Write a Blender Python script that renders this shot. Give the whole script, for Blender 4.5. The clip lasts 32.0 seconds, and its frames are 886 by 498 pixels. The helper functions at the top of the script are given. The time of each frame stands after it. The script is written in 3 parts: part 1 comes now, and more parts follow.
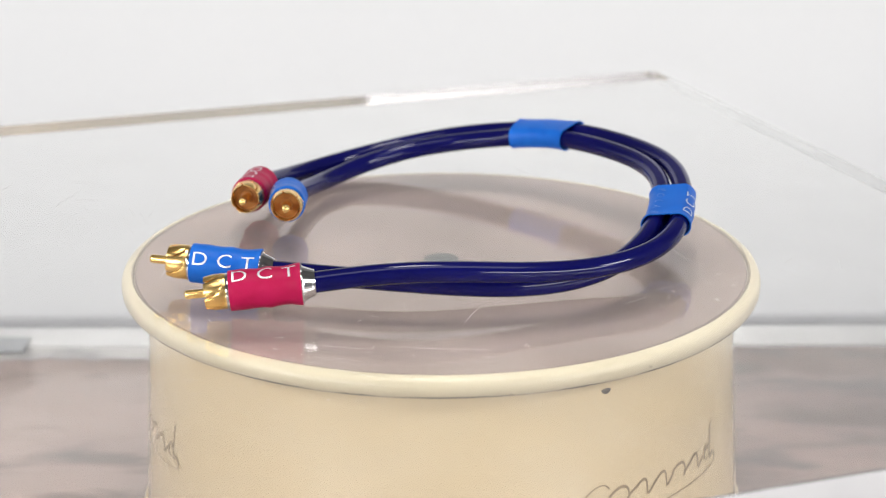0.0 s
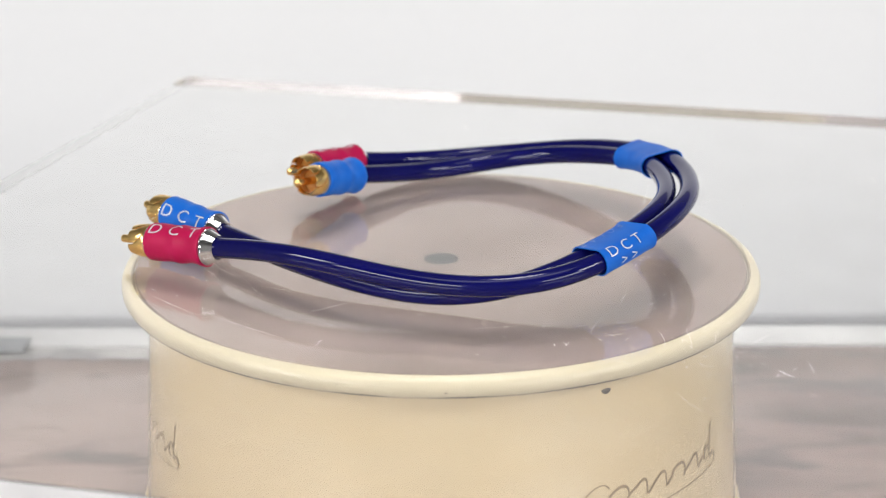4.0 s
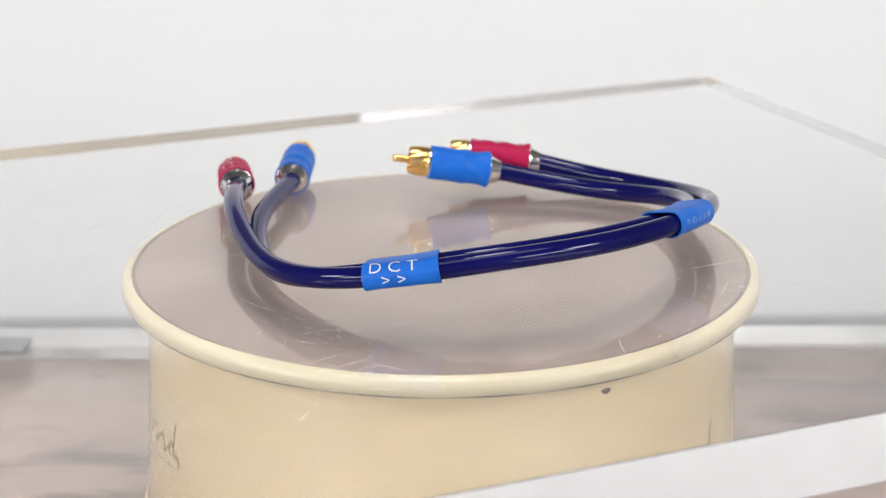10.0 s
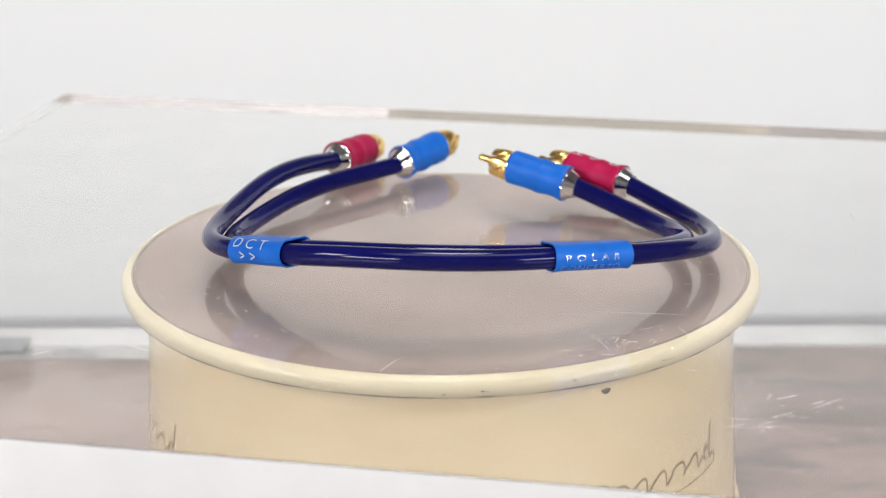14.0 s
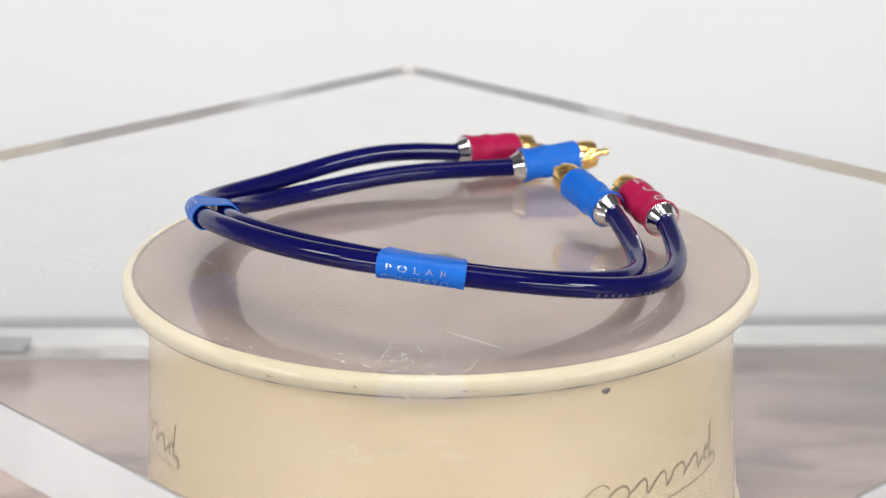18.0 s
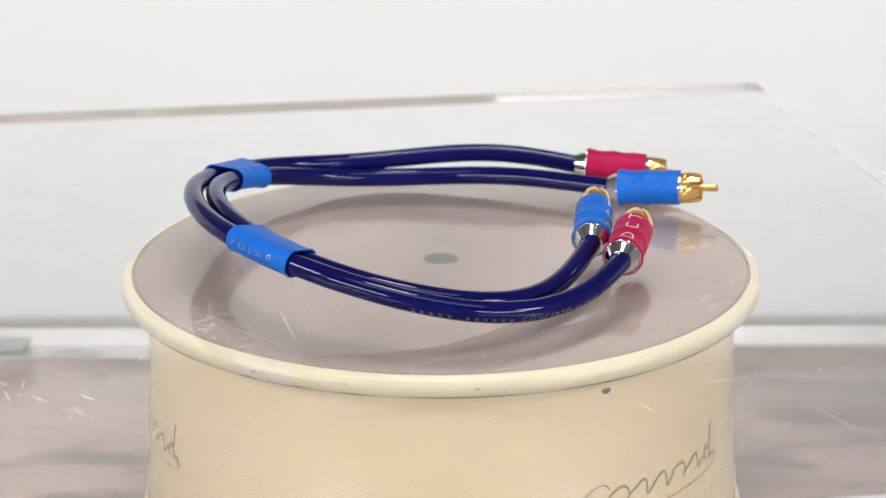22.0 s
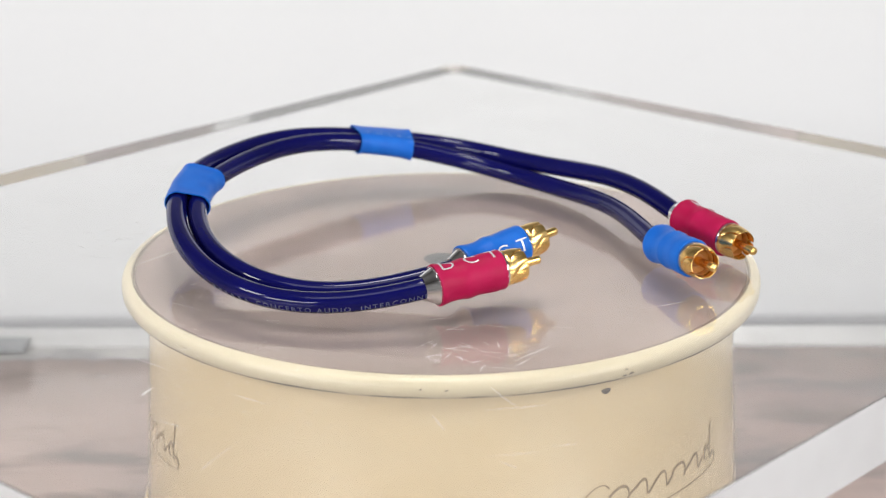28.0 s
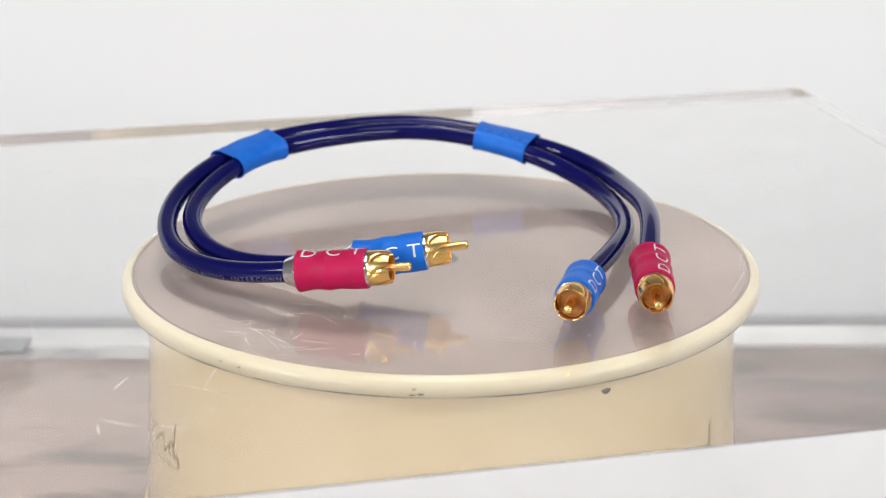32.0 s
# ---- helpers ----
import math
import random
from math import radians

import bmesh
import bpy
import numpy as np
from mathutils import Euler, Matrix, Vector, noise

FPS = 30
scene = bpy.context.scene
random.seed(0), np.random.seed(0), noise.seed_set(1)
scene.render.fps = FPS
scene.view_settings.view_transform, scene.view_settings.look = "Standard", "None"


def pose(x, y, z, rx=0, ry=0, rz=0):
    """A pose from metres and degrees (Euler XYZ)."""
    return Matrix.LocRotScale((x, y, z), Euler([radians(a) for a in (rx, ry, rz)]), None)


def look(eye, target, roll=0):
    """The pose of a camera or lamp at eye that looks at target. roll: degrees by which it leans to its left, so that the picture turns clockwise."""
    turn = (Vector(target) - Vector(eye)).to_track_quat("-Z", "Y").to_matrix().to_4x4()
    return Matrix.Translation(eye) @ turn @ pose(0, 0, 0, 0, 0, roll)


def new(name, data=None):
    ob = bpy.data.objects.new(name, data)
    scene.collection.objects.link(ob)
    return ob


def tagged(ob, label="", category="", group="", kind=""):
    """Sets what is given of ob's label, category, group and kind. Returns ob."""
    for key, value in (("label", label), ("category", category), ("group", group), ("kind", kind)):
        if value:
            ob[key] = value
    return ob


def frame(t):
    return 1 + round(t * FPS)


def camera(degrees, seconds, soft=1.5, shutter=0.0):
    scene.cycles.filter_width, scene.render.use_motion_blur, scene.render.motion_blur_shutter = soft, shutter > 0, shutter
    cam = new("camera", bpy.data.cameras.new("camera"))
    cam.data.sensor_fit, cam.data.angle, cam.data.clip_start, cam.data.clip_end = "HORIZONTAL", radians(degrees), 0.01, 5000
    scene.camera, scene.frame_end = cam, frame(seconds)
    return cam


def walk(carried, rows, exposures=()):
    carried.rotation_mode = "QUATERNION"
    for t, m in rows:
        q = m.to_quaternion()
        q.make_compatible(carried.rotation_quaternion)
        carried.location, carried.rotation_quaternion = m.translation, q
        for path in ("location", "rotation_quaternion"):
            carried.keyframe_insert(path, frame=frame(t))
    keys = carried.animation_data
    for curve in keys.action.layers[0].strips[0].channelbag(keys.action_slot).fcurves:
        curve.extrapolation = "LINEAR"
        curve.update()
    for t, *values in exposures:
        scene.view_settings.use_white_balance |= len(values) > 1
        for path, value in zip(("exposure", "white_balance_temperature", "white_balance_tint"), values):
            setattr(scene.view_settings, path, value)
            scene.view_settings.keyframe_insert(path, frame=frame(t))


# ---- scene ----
cam = camera(26.67, 32.0, soft=1.2)
cam.data.dof.use_dof, cam.data.dof.focus_distance, cam.data.dof.aperture_fstop = True, 0.625, 13.0

# The plan: the table top is z = 0, the turning axis x = y = 0, the top of the clear sheet lies at DECK.
DECK = 0.120
SHEET = 0.0221
TURN = -8.635                      # degrees a second, clockwise from above
EYE = Vector((0.0, -0.650, DECK + 0.2093))
EYE_WAY = Vector((0.00106, 0.95059, -0.31044))
walk(cam, [(0, look(EYE, EYE + EYE_WAY, -0.178)), (32, look(EYE, EYE + EYE_WAY, -0.178))])

# ---- world and lights ----
world = bpy.data.worlds.new("world")
scene.world = world
world.use_nodes = True
world.node_tree.nodes["Background"].inputs[0].default_value = (0.9, 0.94, 1.0, 1)
world.node_tree.nodes["Background"].inputs[1].default_value = 0.3


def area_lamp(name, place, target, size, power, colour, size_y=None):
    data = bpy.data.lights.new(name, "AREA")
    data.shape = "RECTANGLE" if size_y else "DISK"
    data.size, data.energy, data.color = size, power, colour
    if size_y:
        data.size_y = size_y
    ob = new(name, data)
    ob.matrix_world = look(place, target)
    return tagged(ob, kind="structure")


scene.cycles.max_bounces, scene.cycles.transmission_bounces, scene.cycles.glossy_bounces = 24, 24, 8
area_lamp("ceiling_spot", (0.02, 0.04, 1.95), (0.0, 0.0, 0.1), 0.45, 10.0, (1.0, 0.975, 0.935))
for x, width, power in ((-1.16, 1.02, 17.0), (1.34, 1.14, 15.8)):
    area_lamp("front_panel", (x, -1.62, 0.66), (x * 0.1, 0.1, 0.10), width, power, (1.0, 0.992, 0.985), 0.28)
for x in (-1.70, 1.70):
    area_lamp("side_panel", (x, -0.95, 1.08), (0.0, 0.1, 0.10), 0.5, 13.5, (1.0, 0.99, 0.985), 0.4)
area_lamp("ceiling_panel", (0.1, -0.6, 2.12), (0.0, 0.15, 0), 1.8, 15.0, (1.0, 0.99, 0.985), 0.9)


# ---- materials ----
def material(name):
    m = bpy.data.materials.new(name)
    m.use_nodes = True
    return m, m.node_tree.nodes, m.node_tree.links, m.node_tree.nodes["Principled BSDF"]


def mottled(name, dark, light, rough=0.5, scale=60.0, fine=900.0, bump=0.05, metal=0.0, coat=0.0, stretch=(1, 1, 1), rough_vary=0.08, detail=5):
    """A surface whose colour, gloss and relief vary at a large and a fine scale."""
    m, nodes, links, bsdf = material(name)
    coord = nodes.new("ShaderNodeTexCoord")
    mapping = nodes.new("ShaderNodeMapping")
    mapping.inputs["Scale"].default_value = stretch
    links.new(coord.outputs["Object"], mapping.inputs[0])
    big = nodes.new("ShaderNodeTexNoise")
    big.inputs["Scale"].default_value, big.inputs["Detail"].default_value = scale, detail
    small = nodes.new("ShaderNodeTexNoise")
    small.inputs["Scale"].default_value, small.inputs["Detail"].default_value = fine, 3
    links.new(mapping.outputs[0], big.inputs["Vector"])
    links.new(mapping.outputs[0], small.inputs["Vector"])
    mix = nodes.new("ShaderNodeMath")
    mix.operation = "MULTIPLY_ADD"
    mix.inputs[1].default_value = 0.25
    links.new(small.outputs[0], mix.inputs[0])
    links.new(big.outputs[0], mix.inputs[2])
    ramp = nodes.new("ShaderNodeValToRGB")
    ramp.color_ramp.elements[0].position, ramp.color_ramp.elements[1].position = 0.42, 0.84
    ramp.color_ramp.elements[0].color, ramp.color_ramp.elements[1].color = (*dark, 1), (*light, 1)
    links.new(mix.outputs[0], ramp.inputs[0])
    links.new(ramp.outputs[0], bsdf.inputs["Base Color"])
    gloss = nodes.new("ShaderNodeMapRange")
    gloss.inputs[3].default_value, gloss.inputs[4].default_value = max(0.02, rough - rough_vary), rough + rough_vary
    links.new(big.outputs[0], gloss.inputs[0])
    links.new(gloss.outputs[0], bsdf.inputs["Roughness"])
    if bump:
        relief = nodes.new("ShaderNodeBump")
        relief.inputs["Strength"].default_value, relief.inputs["Distance"].default_value = bump, 0.0004
        links.new(small.outputs[0], relief.inputs["Height"])
        links.new(relief.outputs[0], bsdf.inputs["Normal"])
    bsdf.inputs["Metallic"].default_value = metal
    bsdf.inputs["Coat Weight"].default_value = coat
    return m


CREAM = mottled("cream_enamel", (0.60, 0.482, 0.302), (0.65, 0.532, 0.346), 0.24, 14, 500, 0.0, coat=0.7)
CREAM.node_tree.nodes["Principled BSDF"].inputs["Coat Roughness"].default_value = 0.09
RIM = mottled("cream_rim_enamel", (0.460, 0.400, 0.275), (0.510, 0.450, 0.318), 0.36, 22, 500, 0.02, coat=0.12)
BARE = mottled("bare_dark_metal", (0.055, 0.046, 0.038), (0.16, 0.135, 0.11), 0.6, 300, 2000, 0.2)
PAD = mottled("grey_platter_pad", (0.175, 0.127, 0.107), (0.278, 0.215, 0.190), 0.6, 16, 220, 0.0)
SPINDLE = mottled("dull_grey_metal", (0.004, 0.007, 0.008), (0.009, 0.013, 0.015), 0.5, 90, 900, 0.05)
SEAM = mottled("grubby_grey_seam", (0.17, 0.14, 0.11), (0.32, 0.27, 0.21), 0.6, 120, 900, 0.1)
SCUFF = mottled("scuffed_enamel", (0.17, 0.155, 0.13), (0.34, 0.30, 0.23), 0.5, 60, 900, 0.1)
LOGO = mottled("brown_print", (0.265, 0.20, 0.12), (0.33, 0.25, 0.155), 0.45, 200, 1500, 0.02)
CABLE = mottled("navy_pvc", (0.0026, 0.0028, 0.056), (0.0046, 0.0048, 0.082), 0.075, 40, 420, 0.06, rough_vary=0.03)
CABLE.node_tree.nodes["Principled BSDF"].inputs["Specular IOR Level"].default_value = 0.27
BLUE = mottled("blue_heat_shrink", (0.00468, 0.101, 0.484), (0.00936, 0.14, 0.577), 0.44, 120, 1800, 0.12)
PINK = mottled("crimson_heat_shrink", (0.35, 0.0026, 0.048), (0.42, 0.0046, 0.068), 0.5, 120, 1800, 0.12)
for shrink in (BLUE, PINK):
    shrink.node_tree.nodes["Principled BSDF"].inputs["Specular IOR Level"].default_value = 0.22
SILVER_INK = mottled("silver_ink", (0.62, 0.64, 0.68), (0.85, 0.86, 0.88), 0.34, 600, 3000, 0.1, metal=0.45)
PALE_INK = mottled("pale_blue_ink", (0.16, 0.32, 0.72), (0.36, 0.50, 0.80), 0.3, 600, 3000, 0.1, metal=0.9)
FOIL_INK = mottled("worn_foil_ink", (0.36, 0.48, 0.78), (0.70, 0.76, 0.86), 0.24, 700, 3000, 0.15, metal=0.82)
GREY_INK = mottled("grey_ink", (0.045, 0.052, 0.10), (0.10, 0.11, 0.17), 0.4, 600, 3000, 0.1)
DIM_INK = mottled("worn_grey_ink", (0.010, 0.012, 0.060), (0.030, 0.034, 0.085), 0.3, 900, 3000, 0.1)
CHROME = mottled("chrome", (0.74, 0.74, 0.75), (0.82, 0.82, 0.83), 0.07, 60, 1500, 0.02, metal=1.0, rough_vary=0.03)
GOLD = mottled("polished_gold", (0.97, 0.62, 0.19), (1.0, 0.72, 0.30), 0.25, 120, 2200, 0.04, metal=1.0, rough_vary=0.06)
RESIN = mottled("amber_insulator", (0.42, 0.17, 0.035), (0.55, 0.25, 0.06), 0.35, 300, 2000, 0.05)
WHITE_WALL = mottled("matt_white_board", (0.735, 0.742, 0.756), (0.77, 0.776, 0.786), 0.75, 3, 160, 0.03)
ROOM_GREY = mottled("grey_room_paint", (0.27, 0.265, 0.26), (0.32, 0.315, 0.31), 0.8, 2, 120, 0.03)
WHITE_TRIM = mottled("white_edge_laminate", (0.47, 0.47, 0.47), (0.55, 0.55, 0.55), 0.4, 30, 400, 0.03)
GREY_STRIP = mottled("grey_strip_finish", (0.27, 0.272, 0.285), (0.32, 0.322, 0.335), 0.6, 20, 300, 0.03)
WORN_STRIP = mottled("worn_grey_laminate", (0.20, 0.195, 0.197), (0.46, 0.44, 0.43), 0.5, 38, 260, 0.2)
DARK_BLOCK = mottled("dark_slate_plastic", (0.19, 0.200, 0.210), (0.27, 0.280, 0.290), 0.6, 60, 900, 0.1)
SCRATCH = mottled("scratch_white", (0.66, 0.65, 0.64), (0.82, 0.81, 0.80), 0.5, 100, 1000, 0.0)


def wood_material():
    m, nodes, links, bsdf = material("brown_wood_board")
    coord = nodes.new("ShaderNodeTexCoord")
    stretch = nodes.new("ShaderNodeMapping")
    stretch.inputs["Scale"].default_value = (4.0, 13, 6)
    links.new(coord.outputs["Object"], stretch.inputs[0])
    grain = nodes.new("ShaderNodeTexNoise")
    grain.inputs["Scale"].default_value, grain.inputs["Detail"].default_value, grain.inputs["Distortion"].default_value = 3.4, 4, 0.5
    links.new(stretch.outputs[0], grain.inputs["Vector"])
    fine = nodes.new("ShaderNodeTexNoise")
    fine.inputs["Scale"].default_value, fine.inputs["Detail"].default_value = 26, 4
    links.new(stretch.outputs[0], fine.inputs["Vector"])
    mix = nodes.new("ShaderNodeMath")
    mix.operation, mix.inputs[1].default_value = "MULTIPLY_ADD", 0.14
    links.new(fine.outputs[0], mix.inputs[0])
    links.new(grain.outputs[0], mix.inputs[2])
    ramp = nodes.new("ShaderNodeValToRGB")
    ramp.color_ramp.elements[0].position, ramp.color_ramp.elements[0].color = 0.42, (0.095, 0.062, 0.048, 1)
    ramp.color_ramp.elements[1].position, ramp.color_ramp.elements[1].color = 0.74, (0.200, 0.134, 0.112, 1)
    mid = ramp.color_ramp.elements.new(0.53)
    mid.color = (0.155, 0.104, 0.088, 1)
    links.new(mix.outputs[0], ramp.inputs[0])
    # short dark smoky blotches along the grain
    span = nodes.new("ShaderNodeMapping")
    span.inputs["Scale"].default_value = (17, 40, 10)
    links.new(coord.outputs["Object"], span.inputs[0])
    blot = nodes.new("ShaderNodeTexNoise")
    blot.inputs["Scale"].default_value, blot.inputs["Detail"].default_value, blot.inputs["Distortion"].default_value = 1.0, 4, 0.15
    links.new(span.outputs[0], blot.inputs["Vector"])
    dark = nodes.new("ShaderNodeMapRange")
    dark.inputs[1].default_value, dark.inputs[2].default_value, dark.inputs[4].default_value = 0.52, 0.65, 0.55
    links.new(blot.outputs[0], dark.inputs[0])
    smoky = nodes.new("ShaderNodeMix")
    smoky.data_type = "RGBA"
    smoky.inputs[7].default_value = (0.050, 0.044, 0.046, 1)
    links.new(dark.outputs[0], smoky.inputs[0])
    # broad paler patches, most at the western half, with the glare there painted in
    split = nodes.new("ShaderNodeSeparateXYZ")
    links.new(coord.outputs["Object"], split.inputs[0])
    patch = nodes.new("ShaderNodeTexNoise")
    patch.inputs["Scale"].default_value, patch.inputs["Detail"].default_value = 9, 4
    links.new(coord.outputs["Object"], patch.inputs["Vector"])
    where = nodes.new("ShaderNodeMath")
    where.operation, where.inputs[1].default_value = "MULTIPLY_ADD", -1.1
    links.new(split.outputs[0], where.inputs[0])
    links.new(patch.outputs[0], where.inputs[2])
    lighter = nodes.new("ShaderNodeMapRange")
    lighter.inputs[1].default_value, lighter.inputs[2].default_value, lighter.inputs[4].default_value = 0.2, 1.05, 0.75
    links.new(where.outputs[0], lighter.inputs[0])
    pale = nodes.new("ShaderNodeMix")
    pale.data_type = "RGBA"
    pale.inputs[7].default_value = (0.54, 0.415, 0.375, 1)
    links.new(lighter.outputs[0], pale.inputs[0])
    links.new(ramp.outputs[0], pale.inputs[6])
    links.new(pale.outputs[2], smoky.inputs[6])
    links.new(smoky.outputs[2], bsdf.inputs["Base Color"])
    relief = nodes.new("ShaderNodeBump")
    relief.inputs["Strength"].default_value, relief.inputs["Distance"].default_value = 0.15, 0.0005
    links.new(mix.outputs[0], relief.inputs["Height"])
    links.new(relief.outputs[0], bsdf.inputs["Normal"])
    bsdf.inputs["Roughness"].default_value = 0.5
    bsdf.inputs["Coat Weight"].default_value, bsdf.inputs["Coat Roughness"].default_value = 0.65, 0.08
    return m


def acrylic_top():
    """The sheet's upper face: clear, its gloss dulled here and there by wiped dust."""
    m, nodes, links, bsdf = material("clear_acrylic")
    nodes.remove(bsdf)
    clear, gloss = nodes.new("ShaderNodeBsdfRefraction"), nodes.new("ShaderNodeBsdfGlossy")
    clear.inputs["Color"].default_value, clear.inputs["Roughness"].default_value, clear.inputs["IOR"].default_value = (0.985, 0.988, 0.985, 1), 0.0, 1.49
    gloss.inputs["Color"].default_value = (0.95, 0.95, 0.95, 1)
    coord, smear = nodes.new("ShaderNodeTexCoord"), nodes.new("ShaderNodeTexNoise")
    smear.inputs["Scale"].default_value, smear.inputs["Detail"].default_value = 30, 6
    links.new(coord.outputs["Object"], smear.inputs["Vector"])
    dull = nodes.new("ShaderNodeMapRange")
    dull.inputs[1].default_value, dull.inputs[2].default_value, dull.inputs[3].default_value, dull.inputs[4].default_value = 0.35, 0.7, 0.075, 0.135
    links.new(smear.outputs[0], dull.inputs[0])
    links.new(dull.outputs[0], gloss.inputs["Roughness"])
    fresnel, mix = nodes.new("ShaderNodeFresnel"), nodes.new("ShaderNodeMixShader")
    fresnel.inputs["IOR"].default_value = 1.49
    links.new(fresnel.outputs[0], mix.inputs[0])
    links.new(clear.outputs[0], mix.inputs[1])
    links.new(gloss.outputs[0], mix.inputs[2])
    # a thin even film: dust, plus painted haze for the underside's missing reflection
    dust, film, amount = nodes.new("ShaderNodeBsdfDiffuse"), nodes.new("ShaderNodeMixShader"), nodes.new("ShaderNodeMapRange")
    dust.inputs[0].default_value = (0.84, 0.83, 0.83, 1)
    amount.inputs[1].default_value, amount.inputs[2].default_value, amount.inputs[3].default_value, amount.inputs[4].default_value = 0.35, 0.7, 0.055, 0.095
    links.new(smear.outputs[0], amount.inputs[0])
    links.new(amount.outputs[0], film.inputs[0])
    links.new(mix.outputs[0], film.inputs[1])
    links.new(dust.outputs[0], film.inputs[2])
    links.new(film.outputs[0], nodes["Material Output"].inputs[0])
    return m


def acrylic_under():
    """The underside: clear, its reflections left out but where light strikes flat from within."""
    m, nodes, links, bsdf = material("clear_acrylic_underside")
    nodes.remove(bsdf)
    clear, gloss = nodes.new("ShaderNodeBsdfRefraction"), nodes.new("ShaderNodeBsdfGlossy")
    clear.inputs["Color"].default_value, clear.inputs["Roughness"].default_value, clear.inputs["IOR"].default_value = (0.985, 0.988, 0.985, 1), 0.0, 1.49
    gloss.inputs["Roughness"].default_value = 0.02
    fresnel, only, mix = nodes.new("ShaderNodeFresnel"), nodes.new("ShaderNodeMapRange"), nodes.new("ShaderNodeMixShader")
    fresnel.inputs["IOR"].default_value = 1.49
    only.inputs[1].default_value, only.inputs[2].default_value = 0.6, 1.0
    links.new(fresnel.outputs[0], only.inputs[0])
    links.new(only.outputs[0], mix.inputs[0])
    links.new(clear.outputs[0], mix.inputs[1])
    links.new(gloss.outputs[0], mix.inputs[2])
    links.new(mix.outputs[0], nodes["Material Output"].inputs[0])
    return m


def acrylic_edge():
    """The sheet's polished sides."""
    m, nodes, links, bsdf = material("clear_acrylic_edge")
    bsdf.inputs["Base Color"].default_value = (0.985, 0.988, 0.985, 1)
    bsdf.inputs["Roughness"].default_value, bsdf.inputs["IOR"].default_value = 0.04, 1.49
    bsdf.inputs["Transmission Weight"].default_value = 1.0
    return m


def edge_light():
    """A thin milky film added outside the polished sides to paint their piped light."""
    m, nodes, links, bsdf = material("piped_light_film")
    nodes.remove(bsdf)
    piped_light, clear, mix = nodes.new("ShaderNodeBsdfDiffuse"), nodes.new("ShaderNodeBsdfTransparent"), nodes.new("ShaderNodeMixShader")
    piped_light.inputs[0].default_value = (0.86, 0.86, 0.865, 1)
    cloud, amount = nodes.new("ShaderNodeTexNoise"), nodes.new("ShaderNodeMapRange")
    cloud.inputs["Scale"].default_value, cloud.inputs["Detail"].default_value = 14, 3
    amount.inputs[1].default_value, amount.inputs[2].default_value, amount.inputs[3].default_value, amount.inputs[4].default_value = 0.3, 0.7, 0.34, 0.43
    coord = nodes.new("ShaderNodeTexCoord")
    links.new(coord.outputs["Object"], cloud.inputs["Vector"])
    links.new(cloud.outputs[0], amount.inputs[0])
    links.new(amount.outputs[0], mix.inputs[0])
    links.new(clear.outputs[0], mix.inputs[1])
    links.new(piped_light.outputs[0], mix.inputs[2])
    links.new(mix.outputs[0], nodes["Material Output"].inputs[0])
    return m


WOOD, ACRYLIC, ACRYLIC_UNDER, ACRYLIC_EDGE, EDGE_LIGHT = wood_material(), acrylic_top(), acrylic_under(), acrylic_edge(), edge_light()


# ---- mesh helpers ----
def finish(name, bm, mat, smooth=True):
    bmesh.ops.recalc_face_normals(bm, faces=bm.faces)
    me = bpy.data.meshes.new(name)
    bm.to_mesh(me)
    bm.free()
    me.materials.append(mat)
    if smooth:
        for poly in me.polygons:
            poly.use_smooth = True
        me.set_sharp_from_angle(angle=radians(38))
    return me


def part(name, bm, mat, parent, label="", smooth=True):
    ob = new(name, finish(name, bm, mat, smooth))
    ob.parent = parent
    return tagged(ob, label=label)


def solid(name, bm, mat, smooth=True):
    return new(name, finish(name, bm, mat, smooth))


def box(x0, x1, y0, y1, z0, z1, bevel=0.0, segments=2):
    bm = bmesh.new()
    bmesh.ops.create_cube(bm, size=1)
    for v in bm.verts:
        v.co = Vector((x0 + (v.co.x + 0.5) * (x1 - x0), y0 + (v.co.y + 0.5) * (y1 - y0), z0 + (v.co.z + 0.5) * (z1 - z0)))
    if bevel:
        bmesh.ops.bevel(bm, geom=bm.edges[:], offset=bevel, segments=segments, affect="EDGES", profile=0.5)
    return bm


def lathe(profile, steps=96, axis="z", closed=False):
    """Turns (radius, height) pairs about an axis; radius 0 closes an end."""
    bm = bmesh.new()
    rings = []
    for rad, h in profile:
        n = 1 if rad < 1e-7 else steps
        ring = []
        for k in range(n):
            a = 2 * math.pi * k / steps
            p = (rad * math.cos(a), rad * math.sin(a), h)
            ring.append(bm.verts.new(p if axis == "z" else (p[2], p[0], p[1])))
        rings.append(ring)
    pairs = list(zip(rings, rings[1:])) + ([(rings[-1], rings[0])] if closed else [])
    for a, b in pairs:
        for k in range(steps):
            q = [a[k % len(a)], a[(k + 1) % len(a)], b[(k + 1) % len(b)], b[k % len(b)]]
            u = []
            for v in q:
                if v not in u:
                    u.append(v)
            if len(u) > 2:
                bm.faces.new(u)
    return bm


